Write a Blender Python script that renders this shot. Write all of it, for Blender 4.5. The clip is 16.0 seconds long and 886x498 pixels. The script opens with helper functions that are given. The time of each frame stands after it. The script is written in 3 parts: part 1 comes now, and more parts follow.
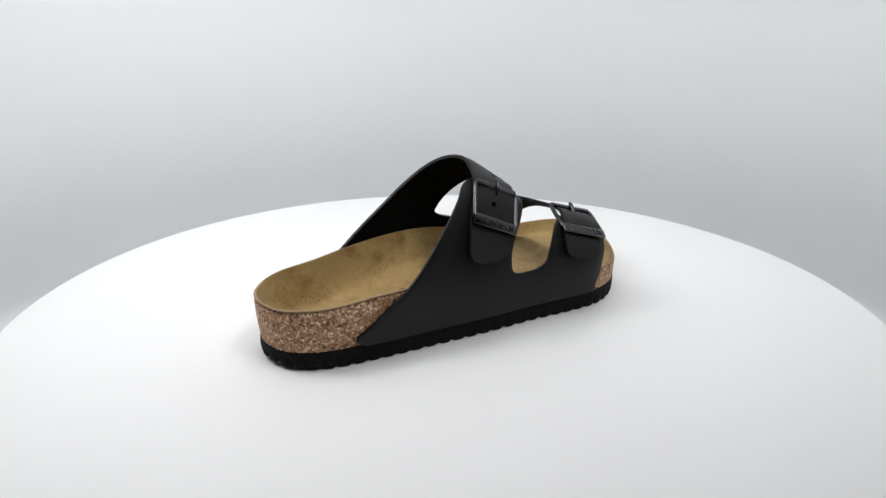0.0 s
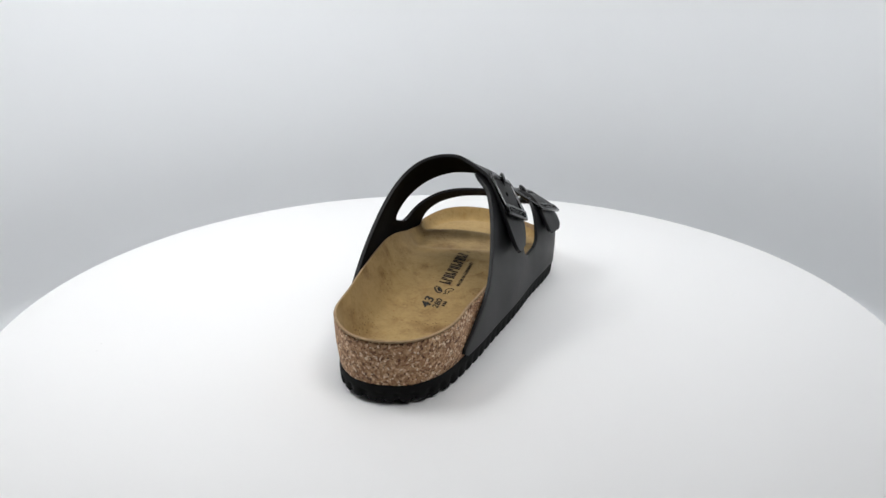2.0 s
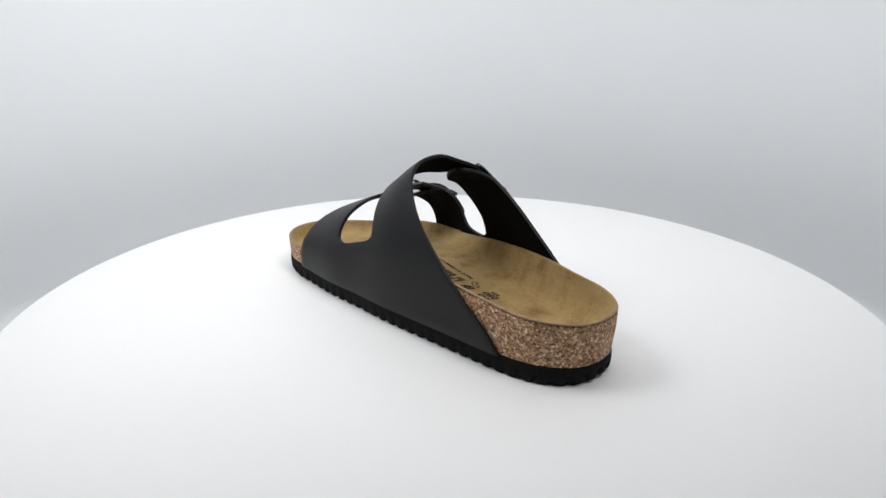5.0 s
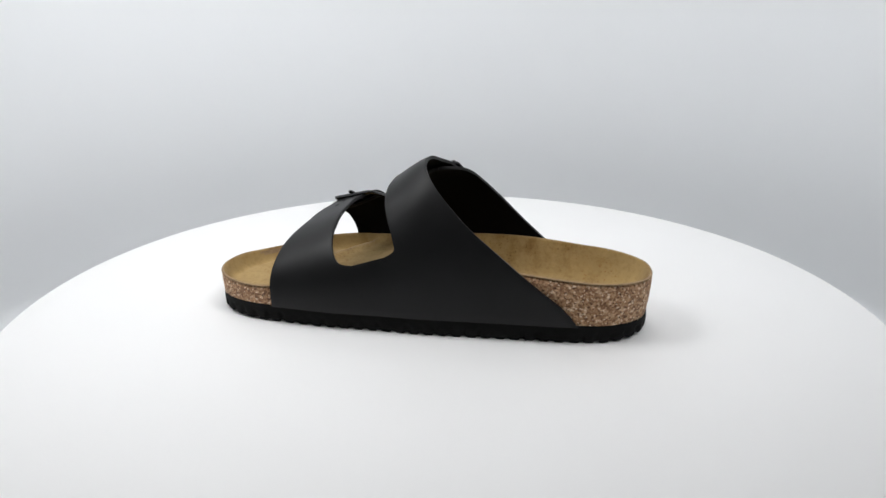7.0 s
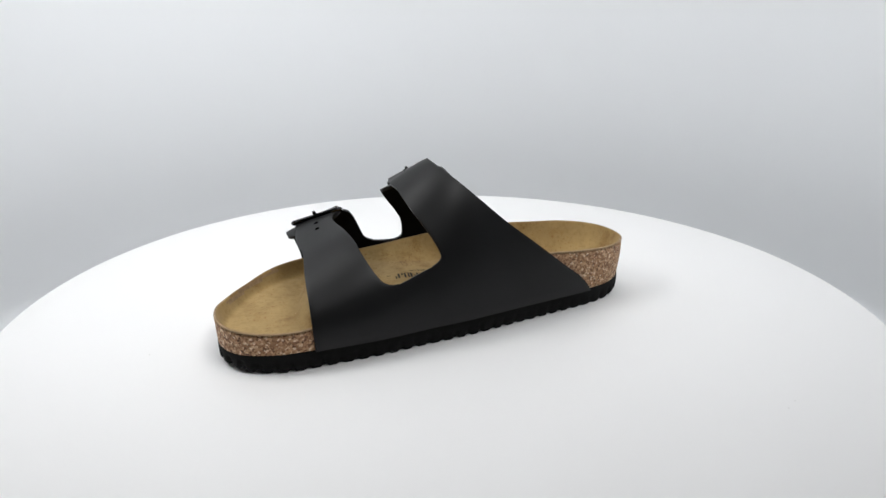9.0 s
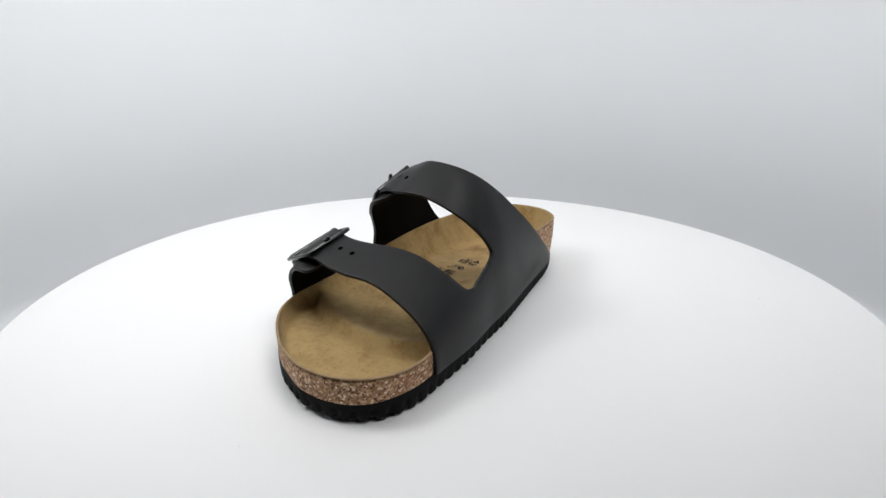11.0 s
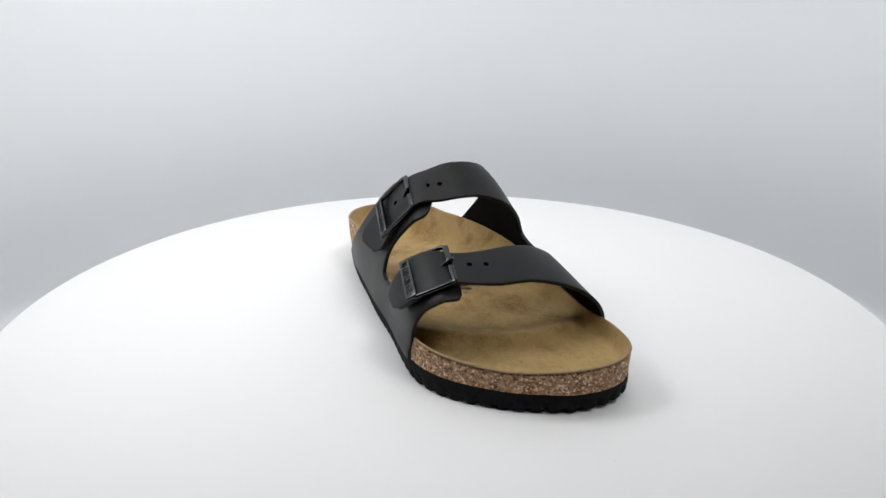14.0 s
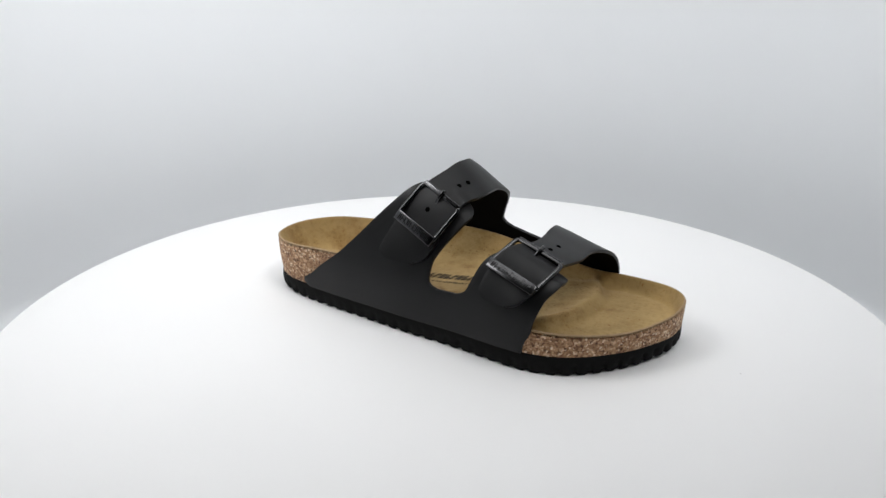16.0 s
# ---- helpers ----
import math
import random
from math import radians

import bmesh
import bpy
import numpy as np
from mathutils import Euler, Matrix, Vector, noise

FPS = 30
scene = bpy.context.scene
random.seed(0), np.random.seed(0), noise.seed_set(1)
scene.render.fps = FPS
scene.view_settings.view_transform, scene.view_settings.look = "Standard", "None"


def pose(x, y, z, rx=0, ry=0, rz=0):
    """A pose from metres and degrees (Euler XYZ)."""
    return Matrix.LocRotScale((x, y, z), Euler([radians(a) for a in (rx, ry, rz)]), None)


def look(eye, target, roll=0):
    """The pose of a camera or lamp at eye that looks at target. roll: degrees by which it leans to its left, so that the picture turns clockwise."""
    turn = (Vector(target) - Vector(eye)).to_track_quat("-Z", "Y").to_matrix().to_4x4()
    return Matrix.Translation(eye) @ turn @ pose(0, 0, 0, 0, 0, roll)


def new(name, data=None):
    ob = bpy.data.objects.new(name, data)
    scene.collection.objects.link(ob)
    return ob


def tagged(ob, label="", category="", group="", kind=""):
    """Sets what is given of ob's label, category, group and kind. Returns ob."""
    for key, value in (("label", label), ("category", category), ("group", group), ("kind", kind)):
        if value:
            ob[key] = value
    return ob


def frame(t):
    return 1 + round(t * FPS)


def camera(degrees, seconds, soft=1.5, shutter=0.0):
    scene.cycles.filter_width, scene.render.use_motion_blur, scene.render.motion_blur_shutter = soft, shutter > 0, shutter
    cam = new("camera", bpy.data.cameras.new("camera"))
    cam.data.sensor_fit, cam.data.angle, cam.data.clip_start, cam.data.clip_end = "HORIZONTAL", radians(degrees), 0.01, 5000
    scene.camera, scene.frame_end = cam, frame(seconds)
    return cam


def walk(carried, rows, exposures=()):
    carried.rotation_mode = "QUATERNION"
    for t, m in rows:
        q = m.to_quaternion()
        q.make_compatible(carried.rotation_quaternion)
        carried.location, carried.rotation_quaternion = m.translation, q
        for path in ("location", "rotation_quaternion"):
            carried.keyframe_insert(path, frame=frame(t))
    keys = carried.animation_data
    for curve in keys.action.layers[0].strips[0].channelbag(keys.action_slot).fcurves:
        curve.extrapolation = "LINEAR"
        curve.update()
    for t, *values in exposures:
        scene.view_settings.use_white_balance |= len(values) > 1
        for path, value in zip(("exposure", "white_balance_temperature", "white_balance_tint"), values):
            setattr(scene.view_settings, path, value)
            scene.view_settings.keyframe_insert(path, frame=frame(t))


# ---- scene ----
cam = camera(62.63, 16.0, soft=1.5)
EYE = (0.0, -0.4640, 0.2064)
STAND = pose(*EYE, 90 - 19.70, 0.0, 0.285)
walk(cam, [(0.0, STAND), (16.0, STAND)])

# ---- light ----
world = bpy.data.worlds.new("studio_air")
scene.world = world
world.use_nodes = True
world.node_tree.nodes["Background"].inputs[0].default_value = (0.9, 0.95, 1.0, 1)
world.node_tree.nodes["Background"].inputs[1].default_value = 0.15
scene.view_settings.exposure = 0.0


def area(name, at, target, sx, sy, watts, colour, spread=180):
    lamp = bpy.data.lights.new(name, "AREA")
    lamp.shape, lamp.size, lamp.size_y, lamp.energy, lamp.color = "RECTANGLE", sx, sy, watts, colour
    lamp.spread = radians(spread)
    ob = new(name, lamp)
    ob.matrix_basis = look(at, target)
    return ob


area("softbox_top", (-0.04, 0.04, 0.95), (-0.02, 0.0, 0), 0.5, 0.46, 1.58, (1.0, 0.998, 0.996))
area("softbox_side", (-0.36, -0.04, 0.50), (0.05, 0.0, 0.0), 0.2, 0.26, 0.72, (1.0, 0.998, 0.996), 130)
# fill lamp with no known source, added to brighten the backdrop's left side
area("front_fill", (0.30, -0.32, 0.95), (-0.30, 0.33, 0.22), 0.4, 0.3, 2.3, (1.0, 0.998, 0.996), 100)
# three more invented fills that lift the middle, left and right of the sheet
area("backdrop_fill", (0.0, 0.06, 0.62), (0.0, 0.425, 0.06), 0.7, 0.1, 0.07, (0.985, 0.994, 1.0), 80)
area("backdrop_fill", (-0.12, 0.0, 0.70), (-0.38, 0.22, 0.16), 0.4, 0.1, 0.16, (0.985, 0.994, 1.0), 85)
area("backdrop_fill", (0.14, 0.0, 0.70), (0.42, 0.12, 0.16), 0.4, 0.1, 0.2, (0.985, 0.994, 1.0), 85)

# ---- shape of the sandal, in millimetres: toe towards +x, inner side towards +y ----
OUTLINE = [(-131.5, 15), (-129.5, 2), (-121, -9), (-106, -18), (-75, -29), (-48, -37), (-12, -48), (23, -57),
           (55, -67), (75, -71.5), (92, -70.2), (106, -64.7), (118.5, -56.4), (132, -45), (142.4, -32.4), (150, -21.6), (154.5, -8),
           (155.2, 4), (151.4, 15.8), (142, 26), (125, 33.8), (101, 37.8), (71, 42.2), (41, 44), (10, 46.8), (-46, 47.8), (-86, 48.3),
           (-108, 45), (-123, 36), (-129.5, 26)]
SOLE_TOP = 10.0


def smooth_loop(points, per):
    """A closed, smooth curve through the points."""
    p = np.array(points, float)
    n, out = len(p), []
    for i in range(n):
        a, b, c, d = p[i - 1], p[i], p[(i + 1) % n], p[(i + 2) % n]
        for k in range(per):
            t = k / per
            out.append(0.5 * (2 * b + (c - a) * t + (2 * a - 5 * b + 4 * c - d) * t * t + (3 * b - 3 * c + d - a) * t ** 3))
    return np.array(out)


def even_loop(q, n):
    q2 = np.vstack([q, q[:1]])
    s = np.concatenate([[0], np.cumsum(np.linalg.norm(np.diff(q2, axis=0), axis=1))])
    w = np.linspace(0, s[-1], n, endpoint=False)
    return np.c_[np.interp(w, s, q2[:, 0]), np.interp(w, s, q2[:, 1])]


LOOP = even_loop(smooth_loop(OUTLINE, 12), 220)
_side = LOOP[:, 1] < np.interp(LOOP[:, 0], [-131, 157], [15, 3])
_lat, _med = LOOP[_side], LOOP[~_side]
_lat, _med = _lat[np.argsort(_lat[:, 0])], _med[np.argsort(_med[:, 0])]


def curve(x, xs, ys):
    """A smooth line through the knots."""
    xs, ys = np.array(xs, float), np.array(ys, float)
    g = np.gradient(ys, xs)
    i = int(np.clip(np.searchsorted(xs, x) - 1, 0, len(xs) - 2))
    h = xs[i + 1] - xs[i]
    t = min(max((x - xs[i]) / h, 0), 1)
    return ((2 * t ** 3 - 3 * t * t + 1) * ys[i] + (t ** 3 - 2 * t * t + t) * h * g[i]
            + (3 * t * t - 2 * t ** 3) * ys[i + 1] + (t ** 3 - t * t) * h * g[i + 1])


def y_outer(x):
    return float(np.interp(x, _lat[:, 0], _lat[:, 1]))


def y_inner(x):
    return float(np.interp(x, _med[:, 0], _med[:, 1]))


def rim_height(x, y):
    inner = curve(x, [-130, -105, -75, -50, -10, 30, 65, 100, 130, 157], [37, 38.5, 40, 42.5, 44, 40, 31, 25, 23.5, 25])
    outer = curve(x, [-130, -105, -75, -50, -10, 30, 65, 100, 130, 157], [37, 38, 39.5, 40, 37, 31, 26.5, 24, 22, 25])
    k = min(max((y - y_outer(x)) / max(y_inner(x) - y_outer(x), 1.0), 0.0), 1.0)
    return outer + (inner - outer) * k


def crest(x):
    return curve(x, [-100, -40, -4, 12, 35, 60, 80, 100, 120], [126, 116, 106, 101.8, 86, 68, 60, 51.5, 43.5])


def upper(x, a, out=0.0):
    """The skin of the straps: a = 0 at the outer side's foot, 90 on the crest, 180 at the inner side's foot; out: distance off it."""
    def at(x, a):
        c, s = math.cos(radians(a)), max(math.sin(radians(a)), 0.0)
        yc = curve(x, [-100, 0, 40, 80, 120], [12, 2, -4, -12, -14])
        if c > 0:
            n = curve(x, [-100, 0, 20, 50, 80, 120], [2.0, 2.0, 2.15, 3.0, 3.8, 3.8])
            swell = curve(x, [-100, -60, -20, 20, 60, 90], [2.4, 2.0, 0.6, 0, 0.4, 1.2]) * math.exp(-((a - 16) / 12) ** 2)
            return np.array([x, yc - (yc - y_outer(x) + 0.8) * c ** (2 / n) - swell, SOLE_TOP + (crest(x) - SOLE_TOP) * s ** (2 / n)])
        n = curve(x, [-100, -20, 0, 30, 60, 112], [2.12, 2.12, 2.17, 2.2, 2.36, 2.65])
        swell = curve(x, [-100, -60, -20, 20, 60, 112], [2.2, 1.7, 0.6, 0.7, 1.5, 1.3]) * math.exp(-((a - 160) / 26) ** 2)
        return np.array([x, yc + (y_inner(x) + 0.8 - yc) * (-c) ** (2 / n) + swell, SOLE_TOP + (crest(x) - SOLE_TOP) * s ** (2 / n)])
    p = at(x, a)
    out -= 1.7 * math.exp(-((a - 69) / 10) ** 2) * min(max((55 - x) / 15, 0), 1)
    if out:
        e = 0.6
        lo, hi = max(a - e, 0.0), min(a + e, 180.0)
        nrm = np.cross(at(x, hi) - at(x, lo), at(x + e, a) - at(x - e, a))
        ln = np.linalg.norm(nrm)
        if ln > 1e-9:
            nrm /= ln
            q = p - np.array([x, 0, 30.0])
            if nrm[1] * q[1] + nrm[2] * q[2] < 0:
                nrm = -nrm
            p = p + nrm * out
    return p
# ---- end of shape ----


# ---- materials ----
def material(name, rough=0.5, metal=0.0):
    m = bpy.data.materials.new(name)
    m.use_nodes = True
    b = m.node_tree.nodes["Principled BSDF"]
    b.inputs["Roughness"].default_value, b.inputs["Metallic"].default_value = rough, metal
    return m, m.node_tree, b


def add(tree, kind, **inputs):
    n = tree.nodes.new(kind)
    for k, v in inputs.items():
        n.inputs[k].default_value = v
    return n


def ramp(tree, source, stops):
    r = tree.nodes.new("ShaderNodeValToRGB")
    while len(r.color_ramp.elements) < len(stops):
        r.color_ramp.elements.new(0.5)
    for e, (pos, col) in zip(r.color_ramp.elements, stops):
        e.position, e.color = pos, (*col, 1)
    tree.links.new(source, r.inputs[0])
    return r.outputs[0]


def coords(tree):
    return tree.nodes.new("ShaderNodeTexCoord").outputs["Object"]


def bump(tree, b, source, strength, distance):
    n = add(tree, "ShaderNodeBump", Strength=strength, Distance=distance)
    tree.links.new(source, n.inputs["Height"])
    tree.links.new(n.outputs[0], b.inputs["Normal"])


def noise_tex(tree, where, scale, detail=4.0, rough=0.55):
    n = add(tree, "ShaderNodeTexNoise", Scale=scale, Detail=detail, Roughness=rough)
    tree.links.new(where, n.inputs["Vector"])
    return n.outputs["Fac"]


def mixed(tree, a, b2, fac, mode="MIX"):
    n = tree.nodes.new("ShaderNodeMix")
    n.data_type, n.blend_type = "RGBA", mode
    for src, i in ((fac, 0), (a, 6), (b2, 7)):
        if isinstance(src, (float, int)):
            n.inputs[i].default_value = src
        elif isinstance(src, tuple):
            n.inputs[i].default_value = (*src, 1)
        else:
            tree.links.new(src, n.inputs[i])
    return n.outputs[2]


def white_surface(name, tone, rough, spread):
    m, t, b = material(name, rough)
    w = coords(t)
    f = noise_tex(t, w, 5.0, 3.0)
    g = noise_tex(t, w, 400.0, 2.0)
    t.links.new(ramp(t, f, [(0.3, tuple(c - spread for c in tone)), (0.7, tone)]), b.inputs["Base Color"])
    bump(t, b, g, 0.05, 0.0003)
    return m


BOARD = white_surface("white_turntable_board", (0.86, 0.86, 0.86), 0.55, 0.012)
PAPER = white_surface("pale_backdrop_sheet", (0.868, 0.888, 0.908), 0.8, 0.012)
ROOM = white_surface("studio_grey", (0.16, 0.16, 0.165), 0.8, 0.02)


def leather():
    m, t, b = material("black_smooth_leather", 0.5)
    w = coords(t)
    big, fine = noise_tex(t, w, 35.0, 4.0), noise_tex(t, w, 1400.0, 3.0)
    t.links.new(ramp(t, big, [(0.3, (0.0052, 0.0053, 0.0058)), (0.7, (0.0078, 0.0079, 0.0086))]), b.inputs["Base Color"])
    t.links.new(ramp(t, big, [(0.3, (0.42,) * 3), (0.75, (0.5,) * 3)]), b.inputs["Roughness"])
    b.inputs["Specular IOR Level"].default_value = 0.25
    bump(t, b, fine, 0.12, 0.0002)
    return m


def cork():
    m, t, b = material("cork_granules", 0.75)
    w = coords(t)
    v = add(t, "ShaderNodeTexVoronoi", Scale=820.0)
    v.feature = "F1"
    warp = add(t, "ShaderNodeTexNoise", Scale=700.0, Detail=2.0)
    t.links.new(w, warp.inputs["Vector"])
    shift = t.nodes.new("ShaderNodeVectorMath")
    shift.operation = "MULTIPLY_ADD"
    shift.inputs[1].default_value = (0.0016, 0.0016, 0.0016)
    t.links.new(warp.outputs["Color"], shift.inputs[0])
    t.links.new(w, shift.inputs[2])
    t.links.new(shift.outputs[0], v.inputs["Vector"])
    sep = t.nodes.new("ShaderNodeSeparateColor")
    t.links.new(v.outputs["Color"], sep.inputs[0])
    grain = ramp(t, sep.outputs[0], [(0.0, (0.10, 0.046, 0.024)), (0.14, (0.25, 0.125, 0.066)), (0.5, (0.39, 0.222, 0.12)), (0.75, (0.52, 0.32, 0.18)), (0.88, (0.64, 0.45, 0.29)), (1.0, (0.82, 0.68, 0.50))])
    fine = noise_tex(t, w, 900.0, 3.0)
    col = mixed(t, grain, ramp(t, fine, [(0.3, (0.66, 0.62, 0.58)), (0.65, (1.2, 1.16, 1.08))]), 0.7, "MULTIPLY")
    t.links.new(col, b.inputs["Base Color"])
    bump(t, b, v.outputs["Distance"], 0.6, 0.0007)
    return m


def suede():
    m, t, b = material("tan_suede", 0.9)
    w = coords(t)
    big, mid, fine = noise_tex(t, w, 22.0, 7.0, 0.62), noise_tex(t, w, 300.0, 4.0), noise_tex(t, w, 2500.0, 2.0)
    base = ramp(t, big, [(0.28, (0.255, 0.160, 0.056)), (0.45, (0.345, 0.230, 0.088)), (0.6, (0.375, 0.255, 0.100)), (0.78, (0.425, 0.295, 0.124))])
    col = mixed(t, base, ramp(t, mid, [(0.3, (0.78, 0.74, 0.66)), (0.5, (1, 1, 1)), (0.8, (1.07, 1.06, 1.0))]), 0.65, "MULTIPLY")
    stain = ramp(t, noise_tex(t, w, 36.0, 6.0, 0.68), [(0.48, (1, 1, 1)), (0.68, (0.60, 0.51, 0.38))])
    col = mixed(t, col, stain, 0.85, "MULTIPLY")
    grime = ramp(t, noise_tex(t, w, 75.0, 9.0, 0.72), [(0.55, (1, 1, 1)), (0.60, (0.84, 0.78, 0.68)), (0.72, (0.62, 0.54, 0.44))])
    col = mixed(t, col, grime, 0.8, "MULTIPLY")
    pale = ramp(t, noise_tex(t, w, 48.0, 8.0, 0.7), [(0.36, (1.14, 1.14, 1.16)), (0.46, (1, 1, 1))])
    col = mixed(t, col, pale, 0.8, "MULTIPLY")
    rust = ramp(t, noise_tex(t, w, 520.0, 3.0, 0.6), [(0.62, (1, 1, 1)), (0.70, (0.72, 0.5, 0.3))])
    where = ramp(t, noise_tex(t, w, 26.0, 3.0), [(0.46, (0, 0, 0)), (0.6, (1, 1, 1))])
    col = mixed(t, col, mixed(t, col, rust, 1.0, "MULTIPLY"), where)
    v = add(t, "ShaderNodeTexVoronoi", Scale=420.0)
    t.links.new(w, v.inputs["Vector"])
    speck = ramp(t, v.outputs["Distance"], [(0.14, (0.5, 0.4, 0.28)), (0.3, (1, 1, 1))])
    patch = ramp(t, noise_tex(t, w, 38.0, 3.0), [(0.5, (0, 0, 0)), (0.64, (1, 1, 1))])
    t.links.new(mixed(t, col, mixed(t, col, speck, 1.0, "MULTIPLY"), patch), b.inputs["Base Color"])
    b.inputs["Sheen Weight"].default_value = 0.1
    bump(t, b, mid, 0.3, 0.00026)
    return m


def plain(name, colour, rough, metal=0.0, grain=900.0, relief=0.1):
    m, t, b = material(name, rough, metal)
    f = noise_tex(t, coords(t), grain, 3.0)
    t.links.new(ramp(t, f, [(0.3, tuple(c * 0.8 for c in colour)), (0.7, tuple(min(c * 1.2, 1) for c in colour))]), b.inputs["Base Color"])
    bump(t, b, f, relief, 0.0002)
    return m


LEATHER, CORK, SUEDE = leather(), cork(), suede()
RUBBER = plain("black_foam_rubber", (0.004, 0.004, 0.004), 0.85, 0, 600.0, 0.3)
RUBBER.node_tree.nodes["Principled BSDF"].inputs["Specular IOR Level"].default_value = 0.2
LINING = plain("black_felt_lining", (0.003, 0.003, 0.0032), 0.95, 0, 1500.0, 0.5)
LINING.node_tree.nodes["Principled BSDF"].inputs["Specular IOR Level"].default_value = 0.1
# the shade inside a punched hole, painted as near-black on a flat disc
HOLE = plain("punched_hole_shade", (0.001, 0.001, 0.001), 1.0)
HOLE.node_tree.nodes["Principled BSDF"].inputs["Specular IOR Level"].default_value = 0.0
METAL = plain("black_lacquered_metal", (0.07, 0.07, 0.072), 0.18, 1.0)
INK = plain("black_stamp_ink", (0.014, 0.012, 0.010), 0.85)
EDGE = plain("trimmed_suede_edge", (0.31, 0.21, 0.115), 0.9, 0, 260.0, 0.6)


# ---- building helpers ----
MM = 0.001


def finish(name, bm, mats, smooth=True):
    me = bpy.data.meshes.new(name)
    bm.normal_update()
    bm.to_mesh(me)
    bm.free()
    for m in (mats if isinstance(mats, (list, tuple)) else [mats]):
        me.materials.append(m)
    if smooth:
        me.polygons.foreach_set("use_smooth", [True] * len(me.polygons))
    return me


def part(name, bm, mats, parent, label="", smooth=True):
    ob = new(name, finish(name, bm, mats, smooth))
    ob.parent = parent
    return tagged(ob, label)


def lathe(profile, steps, close=False):
    """A turned body from (radius, height) pairs."""
    bm = bmesh.new()
    rings = [[bm.verts.new((r * math.cos(2 * math.pi * k / steps), r * math.sin(2 * math.pi * k / steps), z)) for k in range(steps)] for r, z in profile]
    for a, b in zip(rings, rings[1:]):
        for k in range(steps):
            bm.faces.new((a[k], a[(k + 1) % steps], b[(k + 1) % steps], b[k]))
    if close:
        bm.faces.new(rings[0][::-1])
        bm.faces.new(rings[-1])
    bmesh.ops.recalc_face_normals(bm, faces=bm.faces)
    return bm


def loft(rings, cap_first=False, cap_last=False):
    bm = bmesh.new()
    rows = [[bm.verts.new(p) for p in ring] for ring in rings]
    n = len(rows[0])
    for a, b in zip(rows, rows[1:]):
        for k in range(n):
            bm.faces.new((a[k], a[(k + 1) % n], b[(k + 1) % n], b[k]))
    if cap_first:
        bm.faces.new(rows[0][::-1])
    if cap_last:
        bm.faces.new(rows[-1])
    bmesh.ops.recalc_face_normals(bm, faces=bm.faces)
    return bm


# ---- the photo booth ----
WALL_R, FLOOR_Z, TOP_Z, FRONT_Y = 0.43, -0.10, 1.0, -1.6


def booth_line(r):
    pts = [(-r - 0.05, -0.34), (-r - 0.01, -0.16)]
    pts += [(-r * math.cos(math.pi * k / 48), r * math.sin(math.pi * k / 48)) for k in range(49)]
    return pts + [(r + 0.01, -0.16), (r + 0.05, -0.34)]


def backdrop():
    """A sheet bent round the table, with a cove where it meets the floor."""
    bm = bmesh.new()
    cove = [(0.0, TOP_Z)] + [(0.0, 0.3), (0.0, 0.05)] + [(0.03 * (1 - math.cos(math.radians(a))), FLOOR_Z + 0.03 * (1 - math.sin(math.radians(a)))) for a in range(0, 91, 15)]
    rows = [[bm.verts.new((x, y, z)) for x, y in booth_line(WALL_R - inset)] for inset, z in cove]
    for a, b in zip(rows, rows[1:]):
        for k in range(len(a) - 1):
            bm.faces.new((a[k], a[k + 1], b[k + 1], b[k]))
    ob = new("backdrop", finish("backdrop", bm, PAPER))
    mod = ob.modifiers.new("thickness", "SOLIDIFY")
    mod.thickness, mod.offset = 0.003, 0.0
    return tagged(ob, "pale grey seamless backdrop sheet curved round the turntable", "backdrop", kind="structure")


def slab(name, x0, x1, y0, y1, z0, z1, mat, label, category):
    bm = bmesh.new()
    bmesh.ops.create_cube(bm, size=1.0, matrix=Matrix.Translation(((x0 + x1) / 2, (y0 + y1) / 2, (z0 + z1) / 2)) @ Matrix.Diagonal((x1 - x0, y1 - y0, z1 - z0, 1)))
    return tagged(new(name, finish(name, bm, mat, False)), label, category, kind="structure")


backdrop()
slab("floor", -1.2, 1.2, FRONT_Y, 0.7, FLOOR_Z - 0.02, FLOOR_Z - 0.002, ROOM, "grey studio floor under the turntable", "floor")
# unseen shell, added in dark grey so little light bounces back from the front
slab("ceiling", -1.2, 1.2, FRONT_Y, 0.7, TOP_Z, TOP_Z + 0.02, ROOM, "grey ceiling out of view, added to keep the room dim", "ceiling")
slab("wall_front", -1.2, 1.2, FRONT_Y - 0.03, FRONT_Y, FLOOR_Z, TOP_Z, ROOM, "grey wall out of view, added to keep the room dim", "wall")
slab("wall_back", -1.2, 1.2, 0.7, 0.73, FLOOR_Z, TOP_Z, ROOM, "grey wall out of view, added to keep the room dim", "wall")
slab("wall_left", -1.23, -1.2, FRONT_Y, 0.7, FLOOR_Z, TOP_Z, ROOM, "grey wall out of view, added to keep the room dim", "wall")
slab("wall_right", 1.2, 1.23, FRONT_Y, 0.7, FLOOR_Z, TOP_Z, ROOM, "grey wall out of view, added to keep the room dim", "wall")

R_TABLE, TABLE_Z = 0.2912, -0.002
turntable = tagged(new("turntable"), "round white turntable with a smooth matt top", "turntable")
turntable.location = (0, 0, TABLE_Z - 0.03)
part("disc", lathe([(0.02, 0.006), (R_TABLE - 0.002, 0.006), (R_TABLE, 0.008), (R_TABLE, 0.0282), (R_TABLE - 0.0006, 0.0296), (R_TABLE - 0.002, 0.03), (0.02, 0.03)], 180, True), BOARD, turntable)
part("pedestal", lathe([(0.16, -0.07), (0.16, 0.0), (0.15, 0.006)], 64, True), ROOM, turntable)


